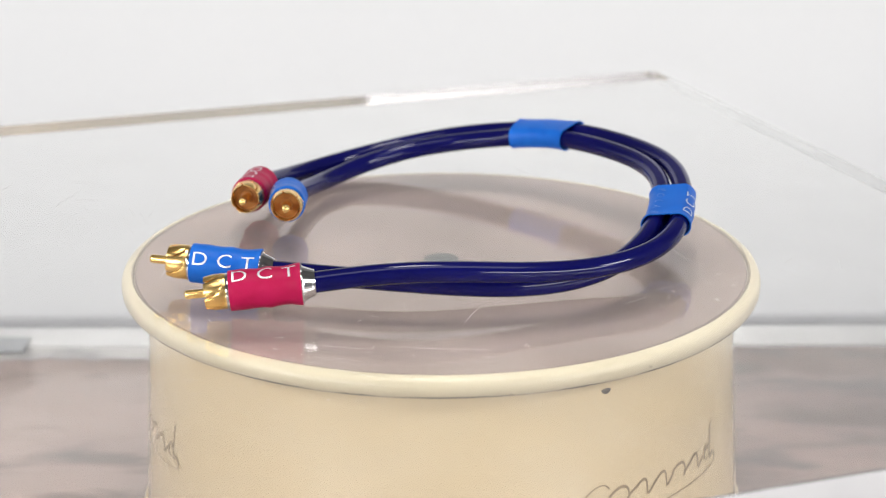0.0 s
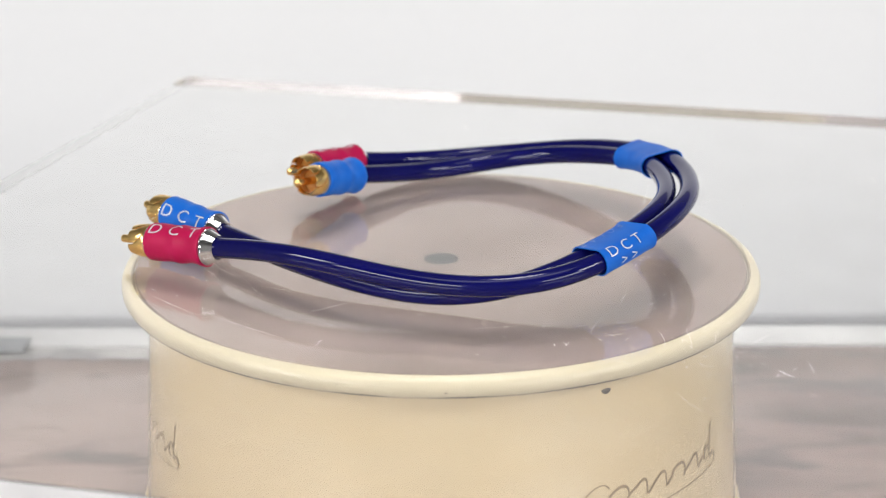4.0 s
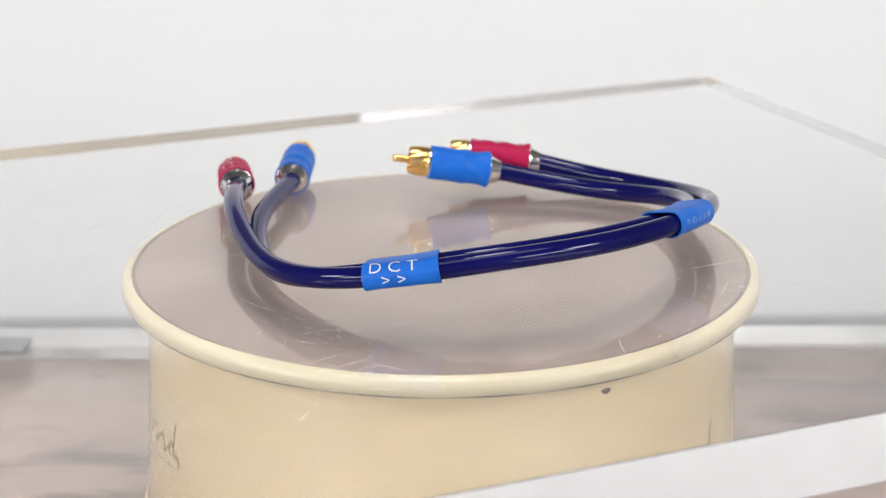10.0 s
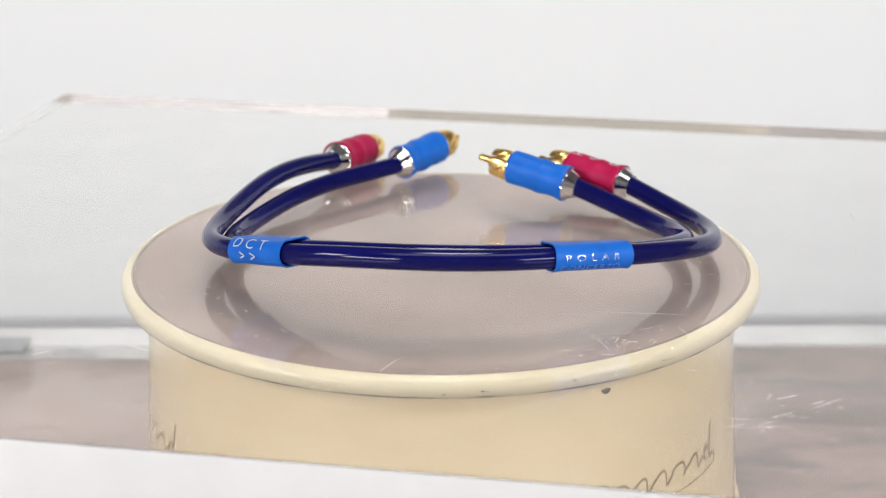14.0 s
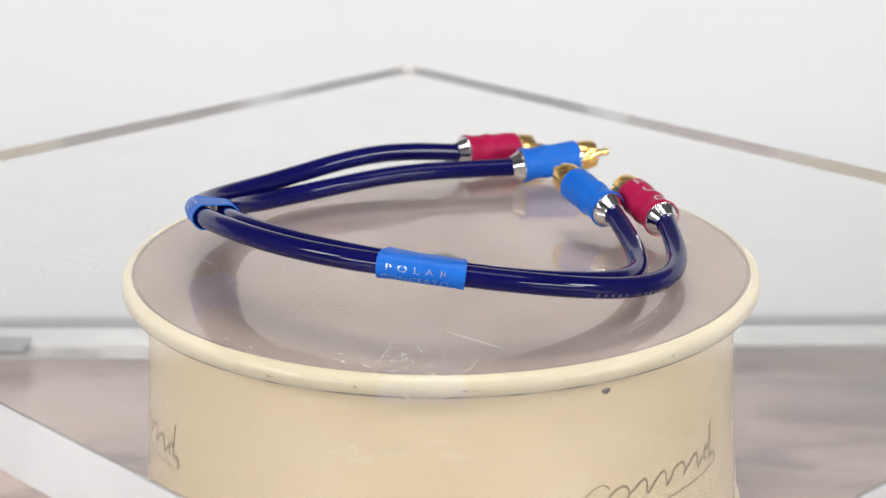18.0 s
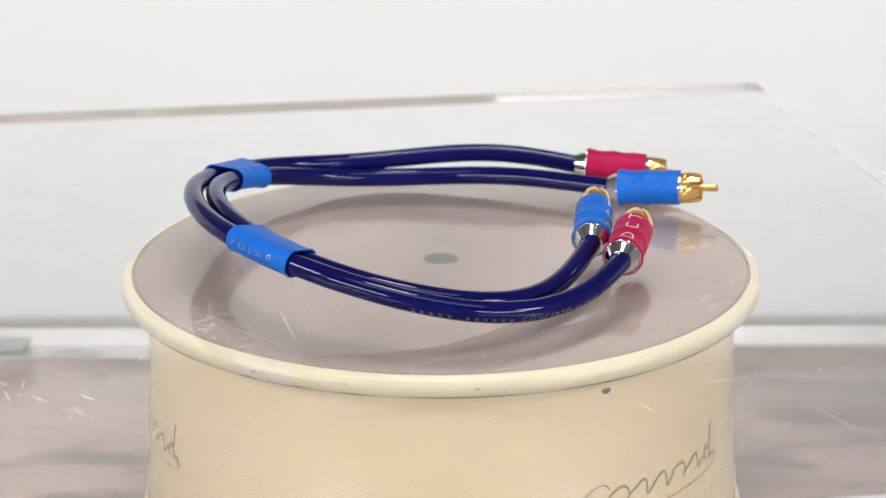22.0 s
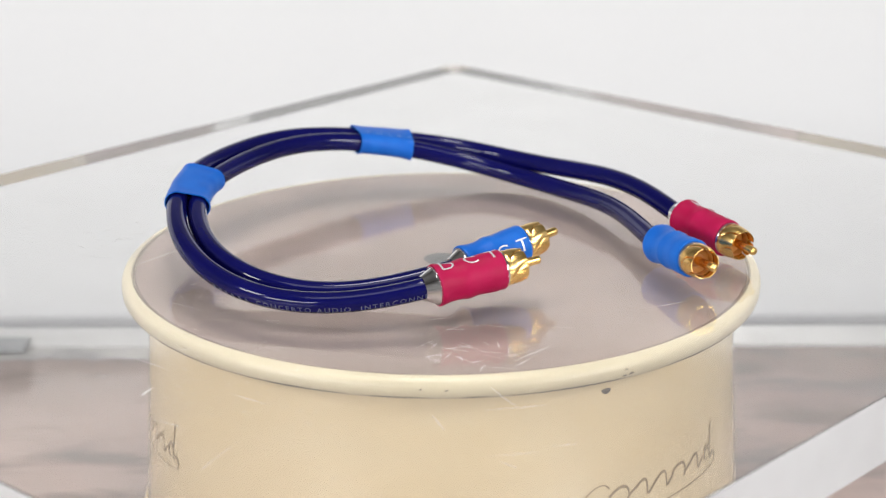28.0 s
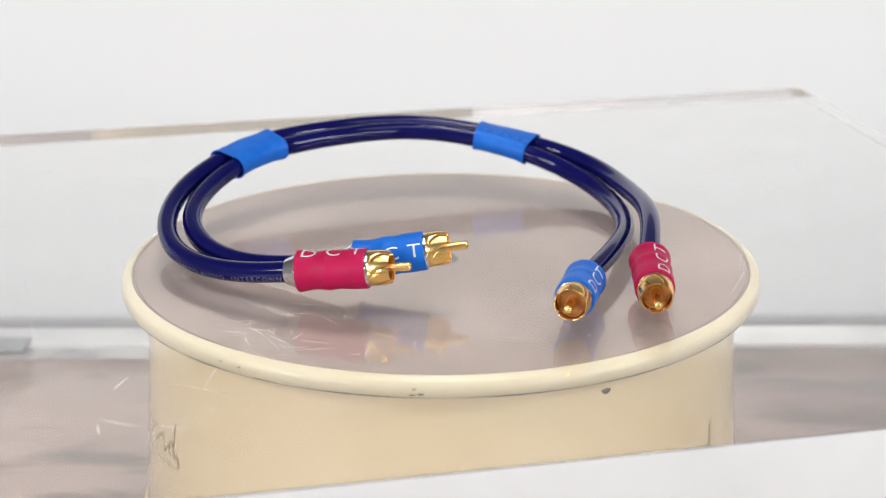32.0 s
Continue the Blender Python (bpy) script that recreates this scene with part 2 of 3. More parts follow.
def tube(points, radius, steps=20, caps=True):
    """A round tube along points, with frames carried along so that it doesn't twist."""
    bm = bmesh.new()
    rings, side = [], None
    for i, p in enumerate(points):
        way = (points[min(i + 1, len(points) - 1)] - points[max(i - 1, 0)]).normalized()
        side = way.cross(Vector((0, 0, 1))) if side is None else side - way * side.dot(way)
        side.normalize()
        up = side.cross(way)
        rad = radius(i / (len(points) - 1)) if callable(radius) else radius
        rings.append([bm.verts.new(p + (side * math.cos(a) + up * math.sin(a)) * rad) for a in (2 * math.pi * k / steps for k in range(steps))])
    for a, b in zip(rings, rings[1:]):
        for k in range(steps):
            bm.faces.new((a[k], a[(k + 1) % steps], b[(k + 1) % steps], b[k]))
    if caps:
        bm.faces.new(rings[0])
        bm.faces.new(rings[-1])
    return bm


def spline(points, count):
    """A uniform cubic B-spline whose ends lie on the first and last control point."""
    pts = [2 * points[0] - points[1], *points, 2 * points[-1] - points[-2]]
    out = []
    for k in range(count):
        x = (len(points) - 1) * k / (count - 1)
        i = min(int(x), len(points) - 2)
        f = x - i
        w = ((1 - f) ** 3 / 6, (3 * f ** 3 - 6 * f * f + 4) / 6, (-3 * f ** 3 + 3 * f * f + 3 * f + 1) / 6, f ** 3 / 6)
        out.append(sum((pts[i + j] * w[j] for j in range(4)), Vector((0, 0, 0))))
    return out


def text_shape(body, height, spacing=1.0, thick=0.0, wide=1.0):
    """Flat letters centred on the origin, as a bmesh with fine edges; x runs along the line, capitals are height tall."""
    data = bpy.data.curves.new("letters", "FONT")
    data.body, data.size, data.align_x, data.align_y = body, height / 0.69, "CENTER", "CENTER"
    data.space_character, data.offset, data.resolution_u = spacing, thick, 3
    ob = new("letters", data)
    me = ob.to_mesh()
    bm = bmesh.new()
    bm.from_mesh(me)
    ob.to_mesh_clear()
    bpy.data.objects.remove(ob)
    bmesh.ops.triangulate(bm, faces=bm.faces)
    for v in bm.verts:
        v.co.x *= wide
    longest = height * 0.3
    for _ in range(3):
        edges = [e for e in bm.edges if e.calc_length() > longest]
        if edges:
            bmesh.ops.subdivide_edges(bm, edges=edges, cuts=1)
            bmesh.ops.triangulate(bm, faces=bm.faces)
    return bm


def sheet_of_letters(bm, place):
    """Bends flat letters: place(x, y) gives the point on the surface."""
    for v in bm.verts:
        v.co = place(v.co.x, v.co.y)
    return bm


# ---- the room ----
def room():
    board = solid("backdrop", box(-1.9, 1.9, 0.50, 0.53, -0.75, 0.360, 0.008, 3), WHITE_WALL)
    tagged(board, "matt white backdrop board behind the table", kind="structure")
    for name, b in (("wall_north", (-2.0, 2.0, 1.60, 1.66, -0.75, 2.2)), ("wall_south", (-2.0, 2.0, -2.06, -2.0, -0.75, 2.2)),
                    ("wall_west", (-2.06, -2.0, -2.0, 1.6, -0.75, 2.2)), ("wall_east", (2.0, 2.06, -2.0, 1.6, -0.75, 2.2))):
        tagged(solid(name, box(*b), ROOM_GREY, False), "plain painted wall", kind="structure")
    tagged(solid("floor", box(-2.06, 2.06, -2.06, 1.66, -0.80, -0.75), ROOM_GREY, False), "plain grey floor", kind="structure")
    tagged(solid("ceiling", box(-2.06, 2.06, -2.06, 1.66, 2.2, 2.26), ROOM_GREY, False), "plain grey ceiling", kind="structure")
    rail = solid("trim", box(-1.9, 1.9, 0.489, 0.499, -0.1166, -0.1070, 0.0015), GREY_STRIP)
    tagged(rail, "grey strip along the white backdrop", kind="structure")


def table():
    top = new("table", None)
    tagged(top, "brown wood-grained table with a white back edge", "table")
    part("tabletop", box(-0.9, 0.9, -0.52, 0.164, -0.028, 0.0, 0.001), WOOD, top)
    part("edge_strip", box(-0.9, 0.9, 0.1645, 0.188, -0.028, 0.0015, 0.0012), WHITE_TRIM, top, "white laminate back edge strip")
    for x in (-0.84, 0.84):
        for y in (-0.46, 0.12):
            part("leg", box(x - 0.03, x + 0.03, y - 0.03, y + 0.03, -0.75, -0.028, 0.003), WHITE_TRIM, top)
    # a worn grey length of the edge, its white laminate rubbed off in patches
    rng = random.Random(21)
    bm = bmesh.new()
    xs = [-0.30 + 0.0028 * k for k in range(68)]
    back = [bm.verts.new((x, 0.1635 + rng.uniform(-0.0008, 0.0004), 0.0004)) for x in xs]
    front = [bm.verts.new((x, 0.1490 + rng.uniform(-0.0016, 0.0016), 0.0004)) for x in xs]
    for k in range(67):
        bm.faces.new((back[k], back[k + 1], front[k + 1], front[k]))
    part("worn_strip", bm, WORN_STRIP, top, "grey worn strip with rubbed white patches", False)
    block = solid("cable_clip", box(-0.239, -0.1925, 0.154, 0.171, 0.0016, 0.0030, 0.0006, 3), DARK_BLOCK)
    tagged(block, "small dark slate plastic clip on the table", "clip")


# ---- the display turntable ----
def drum_radius(z):
    """Radius of the drum's side at z above the table; it widens a little towards the foot."""
    return 0.1063 + (DECK - 0.030 - z) * 0.0044 / 0.0764


def on_drum(deg, z, lift=0.0):
    a = radians(deg)
    rad = drum_radius(z) + lift
    return Vector((rad * math.sin(a), -rad * math.cos(a), z))


def ribbon(points, width, lift):
    """A flat printed stroke on the drum through (degrees, height) points, with swelling width."""
    bm = bmesh.new()
    flat = [Vector((radians(d) * 0.109, z, 0)) for d, z in points]
    line = spline(flat, len(points) * 8)
    rows = []
    for i, p in enumerate(line):
        way = (line[min(i + 1, len(line) - 1)] - line[max(i - 1, 0)]).normalized()
        side = Vector((-way.y, way.x, 0)) * width * (0.36 + 0.22 * way.x)
        rows.append([bm.verts.new(on_drum(math.degrees(q.x / 0.109), q.y, lift + 0.00006 * i / len(line))) for q in (p + side, p - side)])
    for a, b in zip(rows, rows[1:]):
        bm.faces.new((a[0], a[1], b[1], b[0]))
    return bm


def flourish(parent, end, weight=1.0):
    """A cursive swash mark on the drum's side that ends at the angle end: bow, waves, tall stroke, underline."""
    z0 = DECK - 0.0722
    mark = part("printed_mark", ribbon([(end - 28.6, z0 + 0.003), (end - 29.6, z0 + 0.0052), (end - 32, z0 + 0.0045), (end - 34.5, z0 + 0.0005),
                                        (end - 34.6, z0 - 0.0038), (end - 32.0, z0 - 0.0052), (end - 29.4, z0 - 0.0035), (end - 28.5, z0 - 0.0008),
                                        (end - 30, z0 - 0.0002)], 0.0020 * weight, 0.00012), LOGO, parent, "brown cursive swash mark")
    waves = []
    for k in range(73):
        a = k / 72 * 5 * 2 * math.pi
        loop = (0.95, 0.30, 0.30, 0.90, 0.25)[min(int(k / 72 * 5), 4)]
        tall = 0.0027 * math.sin(a)
        waves.append((end - 27.8 + 24.6 * k / 72 - loop * math.cos(a) + 260 * tall, z0 + tall))
    part("printed_mark", ribbon(waves, 0.0013 * weight, 0.00013), LOGO, mark)
    part("printed_mark", ribbon([(end - 1.4, z0 - 0.002), (end - 2.8, z0 - 0.0028), (end - 3.0, z0 + 0.001), (end - 1.6, z0 + 0.003), (end - 0.9, z0 + 0.001)], 0.0017 * weight, 0.00016), LOGO, mark)
    part("printed_mark", ribbon([(end + 0.0, z0 + 0.0105), (end - 0.5, z0 + 0.005), (end - 1.0, z0 - 0.0025), (end - 0.2, z0 - 0.0018), (end + 0.7, z0 - 0.001),
                                 (end + 1.5, z0 - 0.0030), (end + 1.3, z0 - 0.0052), (end - 0.5, z0 - 0.0060), (end - 5, z0 - 0.0066), (end - 12, z0 - 0.0073), (end - 24, z0 - 0.0084), (end - 34, z0 - 0.0096)], 0.0019 * weight, 0.00014), LOGO, mark)


RIM_LINE = ((0.1130, -0.0067), (0.1150, -0.0063), (0.1156, -0.0054), (0.1158, -0.0040), (0.1157, -0.0026), (0.1152, -0.0014), (0.1143, -0.0006), (0.1131, 0.0), (0.1121, 0.0002))


def rim_radius(h):
    """Radius of the rim's outer face at h above the pad."""
    for (r0, h0), (r1, h1) in zip(RIM_LINE, RIM_LINE[1:]):
        if h0 <= h <= h1:
            return r0 + (r1 - r0) * (h - h0) / (h1 - h0)
    return RIM_LINE[0][0]


def turntable():
    base = new("display_turntable", None)
    tagged(base, "cream enamelled round display turntable with a grey top", "turntable")
    z_top, z_foot = DECK - 0.0300, DECK - 0.1090
    body = part("body", lathe([(0, z_top + 0.001), (0.1035, z_top + 0.001), (0.1056, z_top + 0.0004), (drum_radius(z_top), z_top - 0.001), (drum_radius(z_top - 0.03), z_top - 0.03),
                               (drum_radius(z_foot), z_foot)], 160), CREAM, base, "glossy cream enamelled drum side")
    part("foot_ring", lathe([(drum_radius(z_foot) - 0.004, z_foot + 0.0005), (drum_radius(z_foot) + 0.0004, z_foot + 0.0004), (0.1120, z_foot - 0.0008), (0.1126, z_foot - 0.003), (0.1126, 0.002), (0.1116, 0), (0, 0)], 160), CREAM, base)
    flourish(body, 58.9, 0.75)
    flourish(body, -57.8, 0.6)
    # a dark bare spot under the rim
    bm = bmesh.new()
    bmesh.ops.create_uvsphere(bm, u_segments=16, v_segments=8, radius=1)
    for v in bm.verts:
        a, b = v.co.x, v.co.z
        wide = 0.0020 * (1 - 0.35 * (b < 0) * abs(b))
        q = on_drum(29.8 + math.degrees(a * wide / 0.109), z_top - 0.0056 + b * (0.0014 if b < 0 else 0.0006), 0.0004 * -v.co.y)
        v.co = q
    part("stop_screw", bm, BARE, body, "dark worn metal stop screw")

    # the turning platter: pad, rounded rim, spindle cap, chips
    z = DECK - SHEET - 0.0006
    platter = part("platter", lathe([(0, z - 0.0062), (0.1090, z - 0.0064), *((rad, z + h) for rad, h in RIM_LINE), (0.1117, z - 0.0008), (0, z - 0.0008)], 192), RIM, base, "cream enamelled turning rim, chipped")
    part("pad", lathe([(0, z), (0.1105, z), (0.1109, z - 0.0005), (0.1110, z - 0.0008)], 160), PAD, platter, "warm grey pad, faintly stained")
    part("spindle_cap", lathe([(0, z + 0.00012), (0.0062, z + 0.00012), (0.0066, z - 0.0003)], 48), SPINDLE, platter, "dull dark grey spindle cap")
    part("seam", lathe([(0.1112, z - 0.0006), (0.11145, z - 0.0001), (0.1117, z - 0.0001), (0.1118, z - 0.0006)], 160), SEAM, platter)
    rng = random.Random(4)
    spots = [(69.0, 0.54, 0.0007), (70.4, 0.58, 0.0005), (71.3, 0.60, 0.0003), (181.9, 0.76, 0.0008), (183.1, 0.73, 0.0009), (186.9, 0.58, 0.0003), (52, 0.5, 0.0005), (38, 0.62, 0.0004), (37.2, 0.6, 0.0006)]
    spots += [(rng.uniform(0, 360), rng.uniform(0.35, 0.95), rng.choice((0.0002, 0.0003, 0.0003, 0.0005))) for _ in range(30)]
    for deg, down, size in spots:
        bm = bmesh.new()
        n = 9
        a0 = radians(deg)
        vs = []
        for k in range(n):
            a = 2 * math.pi * k / n
            s = size * rng.uniform(0.6, 1.15)
            h = down + math.sin(a) * s * 0.55 / 0.0076
            b = a0 + math.cos(a) * s * 1.5 / 0.115
            drop = min(h, 0.99) * 0.0064
            rad = rim_radius(-drop) + 0.00014
            vs.append(bm.verts.new((rad * math.cos(b), rad * math.sin(b), z - drop)))
        bm.faces.new(vs)
        part("chip", bm, BARE, platter)
    # the rim's scuffed lower edge: a thin grey line, with short dark worn lengths on it
    part("scuffed_edge", lathe([(0.11522 + d * 0.48, z - 0.0060 + d * 0.87) for d in (0.00016, -0.00016)], 192), SCUFF, platter)
    deg = 0.0
    while deg < 360:
        length = rng.uniform(4, 22)
        bm = bmesh.new()
        rows = []
        for k in range(12):
            a = radians(deg + length * k / 11)
            w = 0.00030 * math.sin(math.pi * (k + 0.3) / 11.6) + 0.00003
            rows.append([bm.verts.new(((0.11532 - d * 0.48) * math.cos(a), (0.11532 - d * 0.48) * math.sin(a), z - 0.0059 - d * 0.87)) for d in (-w, w)])
        for a, b in zip(rows, rows[1:]):
            bm.faces.new((a[0], a[1], b[1], b[0]))
        part("worn_edge", bm, BARE, platter)
        deg += length + rng.uniform(0.5, 7)
    return base, platter


# ---- the clear sheet ----
def clear_sheet():
    """Built about the axis, its long side turned to lie as at the start."""
    bm = box(-0.2269, 0.2269, -0.1954, 0.1954, -SHEET, 0.0)
    upright = [e for e in bm.edges if abs(e.verts[0].co.z - e.verts[1].co.z) > 0.01]
    bmesh.ops.bevel(bm, geom=upright, offset=0.003, segments=3, affect="EDGES", profile=0.5)
    level = [e for e in bm.edges if abs(e.verts[0].co.z - e.verts[1].co.z) < 1e-6 and len(e.link_faces) == 2 and abs(e.link_faces[0].normal.z - e.link_faces[1].normal.z) > 0.5]
    bmesh.ops.bevel(bm, geom=level, offset=0.00012, segments=1, affect="EDGES", profile=0.5)
    bm.transform(pose(0.0002, 0.0016, 0, 0, 0, -70.6))
    ob = solid("acrylic_sheet", bm, ACRYLIC, False)
    ob.data.materials.append(ACRYLIC_EDGE)
    ob.data.materials.append(ACRYLIC_UNDER)
    for poly in ob.data.polygons:
        poly.material_index = 1 if abs(poly.normal.z) < 0.9 else 0 if poly.normal.z > 0 else 2
    ob.location.z = DECK
    ob.visible_shadow = False
    tagged(ob, "thick clear scratched acrylic sheet lying on the turntable", "acrylic sheet")
    # the added film that paints each side's piped light, a hair outside it
    turn = pose(0.0002, 0.0016, 0, 0, 0, -70.6)
    for half, off, around in ((0.2235, 0.1956, 0), (0.1920, 0.2271, 90), (0.2235, 0.1956, 180), (0.1920, 0.2271, 270)):
        film = box(-half, half, off, off + 0.0001, -SHEET + 0.0004, -0.0004)
        film.transform(turn @ pose(0, 0, 0, 0, 0, around))
        part("edge_light_film", film, EDGE_LIGHT, ob, "added pale film for light in the polished edge", False).visible_shadow = False
    # scratches and dust on its upper face
    rng = random.Random(11)
    bm = bmesh.new()

    def stroke(x, y, ang, length, width, bend):
        rows = []
        for k in range(7):
            s = (k / 6 - 0.5) * length
            a = ang + bend * (k / 6 - 0.5)
            px, py = x + s * math.cos(a), y + s * math.sin(a)
            w = width * math.sin(math.pi * (k + 0.4) / 6.8)
            rows.append([bm.verts.new((px - w * math.sin(a), py + w * math.cos(a), 0.00004)), bm.verts.new((px + w * math.sin(a), py - w * math.cos(a), 0.00004))])
        for a, b in zip(rows, rows[1:]):
            bm.faces.new((a[0], a[1], b[1], b[0]))

    # the long straight scratch beside the rim, then clusters
    stroke(0.0335, 0.0945, 1.995, 0.033, 0.00011, 0.03)
    for x, y, ang, length, width in ((-0.105, 0.1194, -2.65, 0.0143, 10), (-0.0637, 0.1351, -2.75, 0.0161, 7), (-0.085, 0.1435, 2.29, 0.007, 22), (0.0718, 0.1024, 2.0, 0.0043, 13), (0.0566, 0.1173, -2.71, 0.0035, 13), (0.0584, 0.0993, -2.92, 0.007, 9), (0.0751, 0.0895, 2.4, 0.0033, 10), (0.0768, 0.0958, 2.34, 0.0019, 14), (0.0662, 0.1096, 2.86, 0.0015, 16), (-0.0008, -0.1087, -0.09, 0.0329, 6), (-0.0351, -0.1061, -0.23, 0.0313, 5), (0.1401, -0.0272, 1.45, 0.0125, 11), (0.1588, -0.0492, -0.41, 0.0076, 20), (0.1228, -0.0233, 0.93, 0.0118, 7), (0.0997, -0.0492, 0.95, 0.0087, 6), (-0.1363, 0.1405, 2.24, 0.0092, 7), (-0.1413, 0.1467, 2.28, 0.0078, 9), (0.0749, 0.1739, 2.73, 0.0134, 8), (0.0964, 0.1643, 2.73, 0.0069, 6), (-0.0964, -0.0334, -1.63, 0.0157, 7)):
        stroke(x, y, ang, length, width * 0.00001, 0.04)
    for cx, cy, n, spread in ((0.085, -0.05, 46, 0.022), (0.09, 0.045, 40, 0.018), (-0.02, 0.10, 60, 0.025), (0.06, 0.10, 70, 0.015), (0.0, -0.10, 60, 0.03), (0.10, 0.0, 50, 0.02), (0.135, -0.045, 90, 0.015), (0.10, -0.045, 60, 0.012), (-0.09, 0.125, 60, 0.02), (0.057, 0.096, 60, 0.007), (0.094, 0.161, 40, 0.012), (-0.10, -0.02, 16, 0.03), (-0.05, -0.11, 40, 0.025), (0.16, 0.02, 22, 0.05), (0.13, -0.1, 12, 0.05), (0.05, 0.17, 10, 0.04), (-0.16, 0.02, 8, 0.05)):
        for _ in range(round(n * 0.75)):
            big = rng.random() < 0.035
            stroke(cx + rng.gauss(0, spread), cy + rng.gauss(0, spread), rng.uniform(0, 3.2), rng.uniform(0.008, 0.022) if big else rng.uniform(0.0004, 0.0035),
                   rng.uniform(0.00003, 0.00006) if big else rng.uniform(0.00003, 0.00008), rng.uniform(-0.3, 0.3))
    # longer scratches out beyond the rim
    for x, y, ang, length in ((0.0757, 0.1626, 2.56, 0.0081), (0.0892, 0.1659, 2.63, 0.0094), (0.1039, 0.1567, 2.46, 0.0088), (0.0998, 0.1646, 2.13, 0.0099), (0.0982, 0.1562, 1.89, 0.0066), (0.0754, 0.1716, 2.65, 0.0055), (0.0705, 0.1303, 1.65, 0.0053), (-0.1387, 0.0542, 3.10, 0.0150), (-0.1475, 0.0547, -1.87, 0.0195), (-0.1750, 0.0710, -1.87, 0.0144), (-0.1798, 0.0764, -2.77, 0.0071), (-0.1761, 0.0565, -1.89, 0.0077), (-0.1462, 0.0795, 2.97, 0.0112)):
        stroke(x, y, ang, length, rng.uniform(0.00008, 0.00014), 0.06)
    # a swirl of fine longer scratches
    for _ in range(34):
        stroke(-0.0980 + rng.gauss(0, 0.012), 0.0414 + rng.gauss(0, 0.010), rng.uniform(0, 3.2), rng.uniform(0.004, 0.012), rng.uniform(0.00004, 0.00008), rng.uniform(-0.22, 0.22))
    inside = [v for v in bm.verts]
    back = turn.inverted()
    bad = [v for v in inside if abs((back @ v.co).x) > 0.225 or abs((back @ v.co).y) > 0.193]
    bmesh.ops.delete(bm, geom=bad, context="VERTS")
    tagged(part("dust", bm, SCRATCH, ob, "fine white scratches and dust", False), kind="stuff")
    return ob


# ---- the cable pair ----
RED_LINE = [(-42.3, -75.3, 10.2), (-24.3, -75.9, 12.9), (-6.3, -75.5, 14.0), (11.4, -73.3, 13.1), (28.7, -69.5, 11.4), (45.7, -64.5, 10.4), (61.6, -57.5, 10.8), (74.4, -46.8, 12.4),
            (82.3, -32.3, 14.8), (86.2, -15.5, 17.5), (87.9, 1.8, 20.1), (87.0, 18.7, 22.1), (82.5, 34.8, 22.6), (74.7, 50.2, 22.4), (64.9, 64.3, 22.2), (53.2, 76.2, 21.7),
            (39.5, 85.7, 20.0), (24.2, 92.9, 17.7), (7.8, 97.6, 15.0), (-9.7, 98.9, 11.6), (-27.2, 95.6, 8.3), (-42.9, 87.3, 6.2), (-55.2, 74.4, 5.8), (-63.7, 58.5, 7.3),
            (-69.6, 41.6, 10.5)]
BLUE_LINE = [(-57.5, -54.8, 7.5), (-40.4, -59.6, 7.5), (-23.7, -64.0, 7.5), (-6.8, -66.6, 6.9), (10.6, -66.8, 5.7), (28.2, -64.7, 4.8), (45.0, -59.7, 5.2), (59.3, -50.7, 7.5),
             (69.9, -37.7, 11.2), (76.6, -21.9, 15.1), (80.1, -4.9, 18.5), (80.3, 12.5, 20.7), (76.3, 29.0, 21.5), (68.5, 44.5, 21.3), (58.5, 59.0, 20.9), (46.9, 71.9, 20.1),
             (33.3, 81.3, 18.2), (17.9, 87.4, 15.5), (1.3, 90.6, 12.8), (-15.0, 89.7, 10.0), (-29.7, 83.2, 7.0), (-41.3, 71.8, 5.0), (-49.0, 57.6, 5.2), (-53.9, 41.9, 7.3),
             (-57.4, 25.3, 10.3)]
WIRE = 0.00355
PLUG = 0.0420


